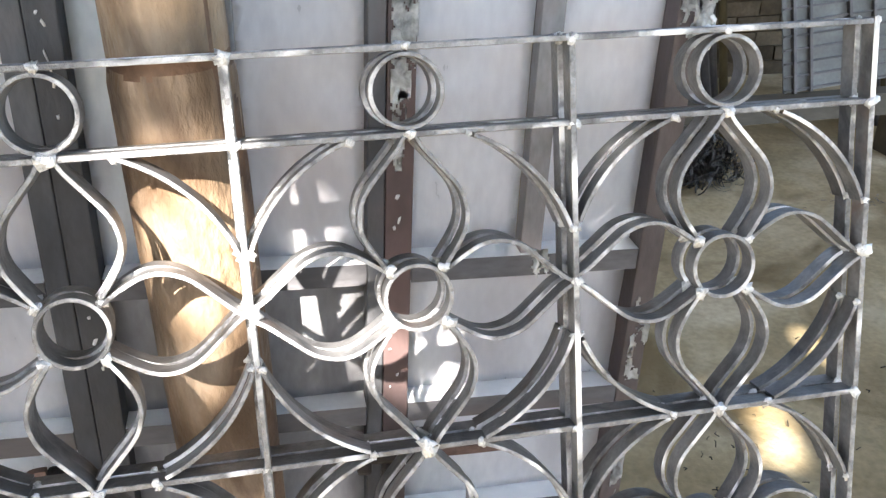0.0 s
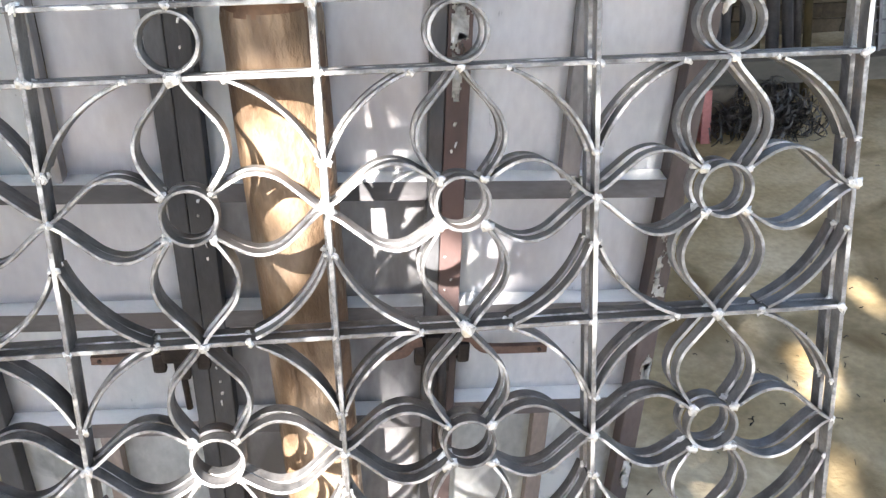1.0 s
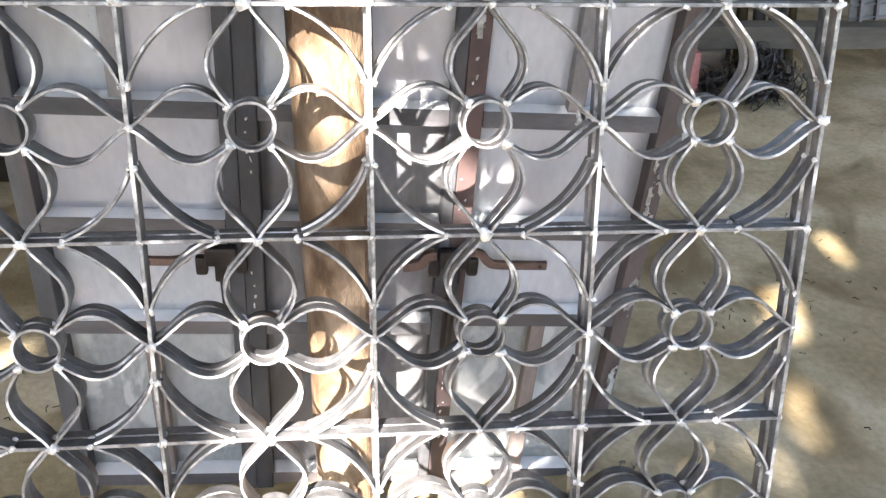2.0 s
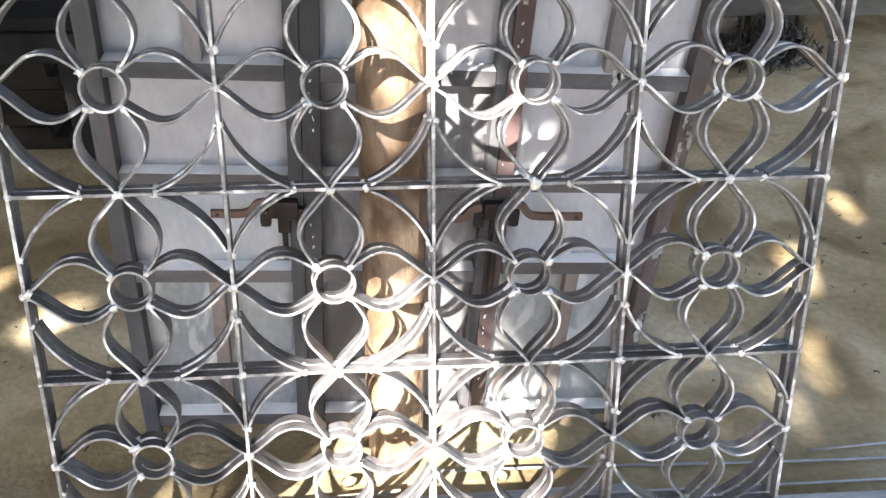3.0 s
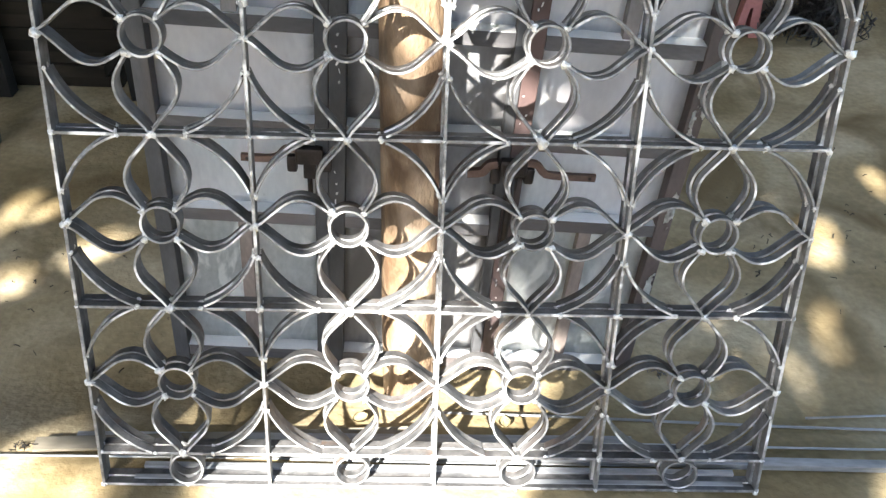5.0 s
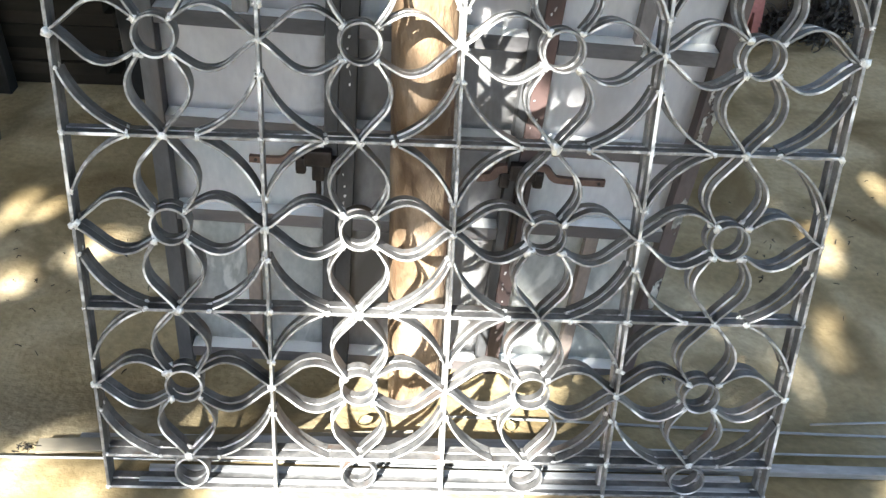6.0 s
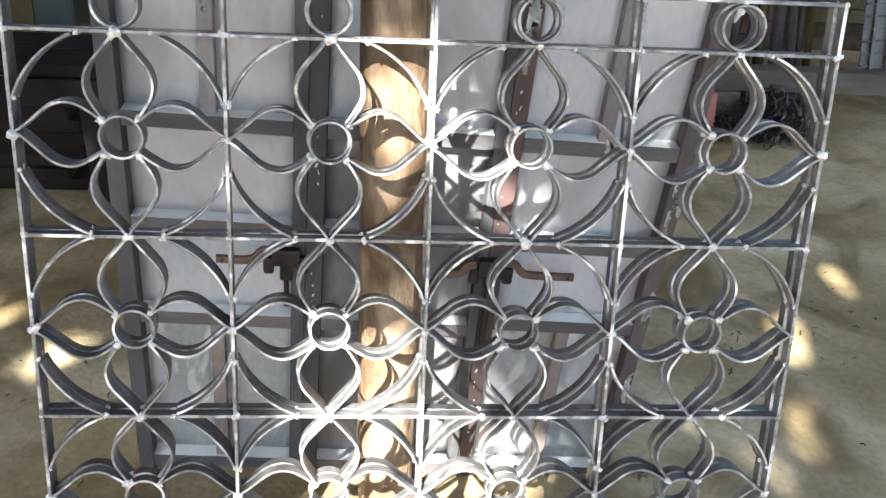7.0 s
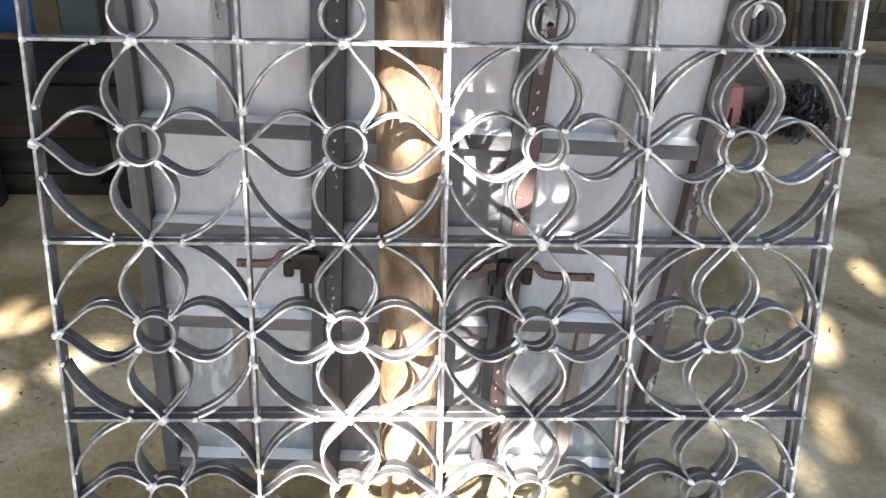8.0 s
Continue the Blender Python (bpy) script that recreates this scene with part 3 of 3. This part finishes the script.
long_bar("steel_rod", (0.62, 0.262), (2.6, 0.17), 0.006, 0.006, "thin bare steel rod lying on the earth", round_bar=True)
long_bar("steel_rod", (0.80, 0.152), (2.6, 0.143), 0.005, 0.005, "thin bare steel rod lying on the earth", round_bar=True)
long_bar("steel_rod", (1.40, 0.262), (2.7, 0.34), 0.005, 0.005, "thin bare steel rod lying askew", round_bar=True)
long_bar("square_tube", (0.03, 0.112), (2.4, 0.072), 0.020, 0.016, "blue-grey bare steel square tube on the earth")
long_bar("square_tube", (0.06, 0.066), (1.17, 0.062), 0.012, 0.012, "bare steel square tube below the grille")
long_bar("square_tube", (0.05, 0.036), (1.18, 0.034), 0.010, 0.010, "bare steel square tube below the grille")
long_bar("flat_bar", (-0.10, 0.150), (1.0, 0.158), 0.030, 0.006, "bare steel flat bar lying behind the grilles")
long_bar("wooden_plank", (-0.17, 0.125), (0.55, 0.180), 0.032, 0.007, "weathered plank on the earth", BOARD, "plank")


# ---- dark corner of the workshop ----
def make_bench():
    g = tagged(new("work_bench"), "dark wooden work bench in the shade", "work bench")
    for k in range(2):
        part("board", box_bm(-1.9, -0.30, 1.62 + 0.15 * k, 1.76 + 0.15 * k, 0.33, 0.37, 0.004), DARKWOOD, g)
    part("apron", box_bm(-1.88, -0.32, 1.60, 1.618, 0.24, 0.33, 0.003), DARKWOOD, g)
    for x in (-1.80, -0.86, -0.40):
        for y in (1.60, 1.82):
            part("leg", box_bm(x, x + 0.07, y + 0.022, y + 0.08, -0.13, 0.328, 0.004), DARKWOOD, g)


def make_trestle():
    g = tagged(new("trestle"), "grey weathered wooden trestle by the bench", "trestle")
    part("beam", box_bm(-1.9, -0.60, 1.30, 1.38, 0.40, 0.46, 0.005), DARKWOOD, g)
    for x, d in ((-0.755, 0.082), (-1.6, -0.06)):
        points = [(x - 0.002 * k * (6 - k) + d * (k / 6) ** 0.8, 1.345 + 0.006 * math.sin(k * 1.3), -0.12 + 0.0867 * k) for k in range(7)]
        part("leg", tube_bm(points, 0.031, 10, taper=0.82), BRANCH, g, "crooked pale branch leg")


def make_tarp():
    bm = bmesh.new()
    rows = []
    for j in range(14):
        rows.append([bm.verts.new((-1.735 + 0.027 * i, 2.02 + 0.03 * math.sin(i * 0.62 + 0.05 * j), 0.34 + 0.09 * j + 0.01 * math.sin(i * 0.4))) for i in range(40)])
    for a, b in zip(rows, rows[1:]):
        for i in range(39):
            bm.faces.new((a[i], a[i + 1], b[i + 1], b[i])).smooth = True
    bmesh.ops.solidify(bm, geom=bm.faces[:], thickness=0.004)
    tagged(place("tarpaulin", mesh("tarpaulin", bm, BLUE)), "blue tarpaulin hanging behind the work bench", "tarpaulin")


# stack extended under the bench, near-black, to deepen the shade there
def make_board_stack():
    r = random.Random(14)
    for k in range(7):
        z = -0.104 + 0.044 * k
        x0, y0 = -1.86 + r.uniform(-0.05, 0.05), 1.70 + r.uniform(-0.02, 0.02)
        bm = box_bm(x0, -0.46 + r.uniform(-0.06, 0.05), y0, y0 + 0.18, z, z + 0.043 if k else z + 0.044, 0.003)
        tagged(place("stacked_board", mesh("stacked_board", bm, DARKBOARD)), "dark brown board stacked to deepen the shade under the bench", "board", "boards under the bench")


make_bench()
make_board_stack()
make_trestle()
make_tarp()
for x, w, m, label in ((-0.672, 0.043, BROWNBOARD, "tall brown board leaning behind the bench"), (-0.565, 0.062, TEAL, "dark teal sheet strip leaning behind the bench")):
    tagged(place("leaning_board", mesh("leaning_board", box_bm(-w, w, -0.01, 0.01, 0, 1.7, 0.003), m), None, pose(x, 1.955, -0.12, -4, 1, 0)), label, "board", "leaning boards")

# ---- store of steel on the other side ----
tagged(place("timber_beam", mesh("timber_beam", box_bm(1.75, 4.2, 2.36, 2.44, 0.075, 0.165, 0.004), BEAM)), "long weathered timber beam resting on blocks", "beam")
for x in (1.85, 3.0, 4.0):
    tagged(place("block", mesh("block", box_bm(x, x + 0.16, 2.34, 2.48, -0.14, 0.0735, 0.006), WALL)), "rough block carrying the steel beam", "block", "beam blocks")
rng = random.Random(3)
for k in range(16):
    x = 1.96 + 0.055 * k + rng.uniform(-0.015, 0.015) + (0.55 if k > 9 else 0)
    w = rng.uniform(0.012, 0.028)
    y0, y1 = rng.uniform(2.62, 2.72), 3.40
    top = rng.uniform(1.7, 2.1)
    bm = tube_bm([(x, y0, -0.11), (x + rng.uniform(-0.03, 0.03), y1, top)], w, 4 if k % 3 else 10)
    if k % 4 == 1:
        tagged(place("stored_plank", mesh("stored_plank", bm, BROWNBOARD)), "narrow brown plank leaning on the back wall", "plank", "stored planks")
    else:
        tagged(place("stored_bar", mesh("stored_bar", bm, DARKSTEEL)), "dark steel bar leaning on the back wall", "steel bar", "stored bars")


def make_lattice():
    g = tagged(new("lattice_panel"), "grey sheet panel with dark cross bars leaning on the back wall", "lattice panel")
    g.matrix_basis = pose(2.52, 2.405, 0.167, -12, -5, 0)
    part("backing", box_bm(0.002, 0.548, 0.021, 0.027, 0.002, 0.978), GREYBOARD, g, "dull grey sheet")
    for x in (0.034, 0.10, 0.26, 0.36, 0.52):
        part("upright_bar", box_bm(x, x + 0.012, 0, 0.02, 0, 0.98, 0.002), DARKSTEEL, g)
    for k in range(20):
        part("cross_bar", box_bm(0.001, 0.541, 0.006, 0.014, 0.01 + 0.05 * k, 0.017 + 0.05 * k, 0.001), DARKSTEEL, g)


make_lattice()


def make_scrap():
    r = random.Random(8)
    bm = bmesh.new()
    for _ in range(420):
        a, d = r.uniform(0, 6.3), min(0.18, abs(r.gauss(0, 0.11)))
        c = Vector((2.11 + 1.2 * d * math.cos(a), 2.27 + 0.5 * d * math.sin(a), -0.075 + r.random() * max(0.02, 0.18 - 0.6 * d)))
        rad, turn = r.uniform(0.012, 0.042), r.uniform(3, 9)
        q = Euler((r.uniform(-1.6, 1.6), r.uniform(-1.6, 1.6), r.uniform(0, 6))).to_quaternion()
        w = r.uniform(0.0015, 0.0035)
        last = None
        for k in range(12):
            b = turn * k / 11
            p = [c + q @ Vector((rad * math.cos(b) * (1 + 0.05 * k), rad * math.sin(b) * (1 + 0.05 * k), z)) for z in (-w, w)]
            row = [bm.verts.new(v) for v in p]
            if last:
                bm.faces.new((last[0], last[1], row[1], row[0]))
            last = row
    bmesh.ops.solidify(bm, geom=bm.faces[:], thickness=0.002)
    tagged(place("scrap_pile", mesh("scrap_pile", bm, SWARF)), "pile of curled dark steel offcuts on the earth", "scrap pile", kind="stuff")


make_scrap()


def make_stand():
    bm = bmesh.new()
    outline = [(-0.046, -0.11), (-0.026, 0.05), (0.018, 0.05), (0.036, -0.11), (0.006, -0.11), (-0.002, -0.015), (-0.010, -0.015), (-0.020, -0.11)]
    f = bm.faces.new([bm.verts.new((x, 0, z)) for x, z in outline])
    out = bmesh.ops.extrude_face_region(bm, geom=[f])
    bmesh.ops.translate(bm, verts=[v for v in out["geom"] if isinstance(v, bmesh.types.BMVert)], vec=(0, 0.04, 0))
    bmesh.ops.recalc_face_normals(bm, faces=bm.faces)
    tagged(place("small_stand", mesh("small_stand", bm, PINK), None, pose(1.85, 2.25, 0.038) @ Matrix.Diagonal((1.2, 1.2, 1.3, 1))), "small pink primed steel stand beside the scrap", "stand")


make_stand()


def make_litter(name, centre, spread, count, label, seed, material=DARKSTEEL):
    r = random.Random(seed)
    bm = bmesh.new()
    for _ in range(count):
        a = r.uniform(0, 6.3)
        p = Vector((centre[0] + r.gauss(0, spread), centre[1] + r.gauss(0, spread * 0.6), 0))
        p.z = ground_z(p.y) + r.uniform(0.001, 0.006)
        d = Vector((math.cos(a), math.sin(a), r.uniform(-0.05, 0.25))) * r.uniform(0.005, 0.02)
        tube_bm([p - d * 0.5, p + Vector((r.gauss(0, 0.003), r.gauss(0, 0.003), 0.003)), p + d * 0.5], r.uniform(0.0006, 0.0015), 5, bm)
    tagged(place(name, mesh(name, bm, material)), label, "litter", kind="stuff")


make_litter("twigs", (-0.19, 0.125), 0.012, 14, "small clump of dark twigs beside the plank", 1, DARKWOOD)
make_litter("wire_offcuts", (1.12, 0.43), 0.02, 26, "small tangle of wire offcuts on the earth", 2)
make_litter("steel_offcuts", (2.62, 2.0), 0.06, 40, "thin dark steel offcuts lying on the earth", 3)
make_litter("chips", (1.7, 0.9), 0.35, 70, "scattered twigs and wire ends on the earth", 4, DARKWOOD)
make_litter("chips", (-0.4, 0.7), 0.25, 40, "scattered twigs on the earth", 5, DARKWOOD)


def make_lit_spot_leaf(x, y, size, turn):
    bm = bmesh.new()
    rows = []
    for i in range(9):
        t = i / 8
        w = size * 0.42 * math.sin(math.pi * min(1, t * 0.96 + 0.03)) ** 0.8
        rows.append([bm.verts.new((size * (t - 0.5), k * w, 0.004 + 0.012 * (t - 0.5) ** 2 + 0.18 * abs(k) * w)) for k in (-1, -0.5, 0, 0.5, 1)])
    for a, b in zip(rows, rows[1:]):
        for k in range(4):
            bm.faces.new((a[k], b[k], b[k + 1], a[k + 1])).smooth = True
    bmesh.ops.solidify(bm, geom=bm.faces[:], thickness=0.0006)
    tagged(place("dry_leaf", mesh("dry_leaf", bm, LIT_SPOT), None, pose(x, y, ground_z(y) + 0.001, 0, 0, turn)), "yellow leaf shape standing in for a sunlit spot of earth", "leaf", "dry leaves")


# two made-up leaf shapes in place of sunlit spots on the ground
make_lit_spot_leaf(0.45, 0.235, 0.034, 30)
make_lit_spot_leaf(0.75, 0.225, 0.032, 100)


# ---- bricks of the back wall, above the stored steel ----
def make_bricks():
    r = random.Random(4)
    base = bpy.data.objects["wall_north"]
    kinds = []
    for k in range(4):
        bm = box_bm(-0.110, 0.110, -0.006, 0.03, -0.034, 0.034)
        for v in bm.verts:
            v.co += Vector((r.uniform(-0.004, 0.004), r.uniform(-0.004, 0.004), r.uniform(-0.003, 0.003)))
        kinds.append(mesh("brick", bm, BRICK))
    for row in range(17):
        for col in range(15):
            place("brick", r.choice(kinds), base, pose(1.75 + 0.228 * col + (0.114 if row % 2 else 0), 3.49 + r.uniform(-0.006, 0.004), -0.07 + 0.076 * row, 0, r.gauss(0, 0.7), 0))


make_bricks()
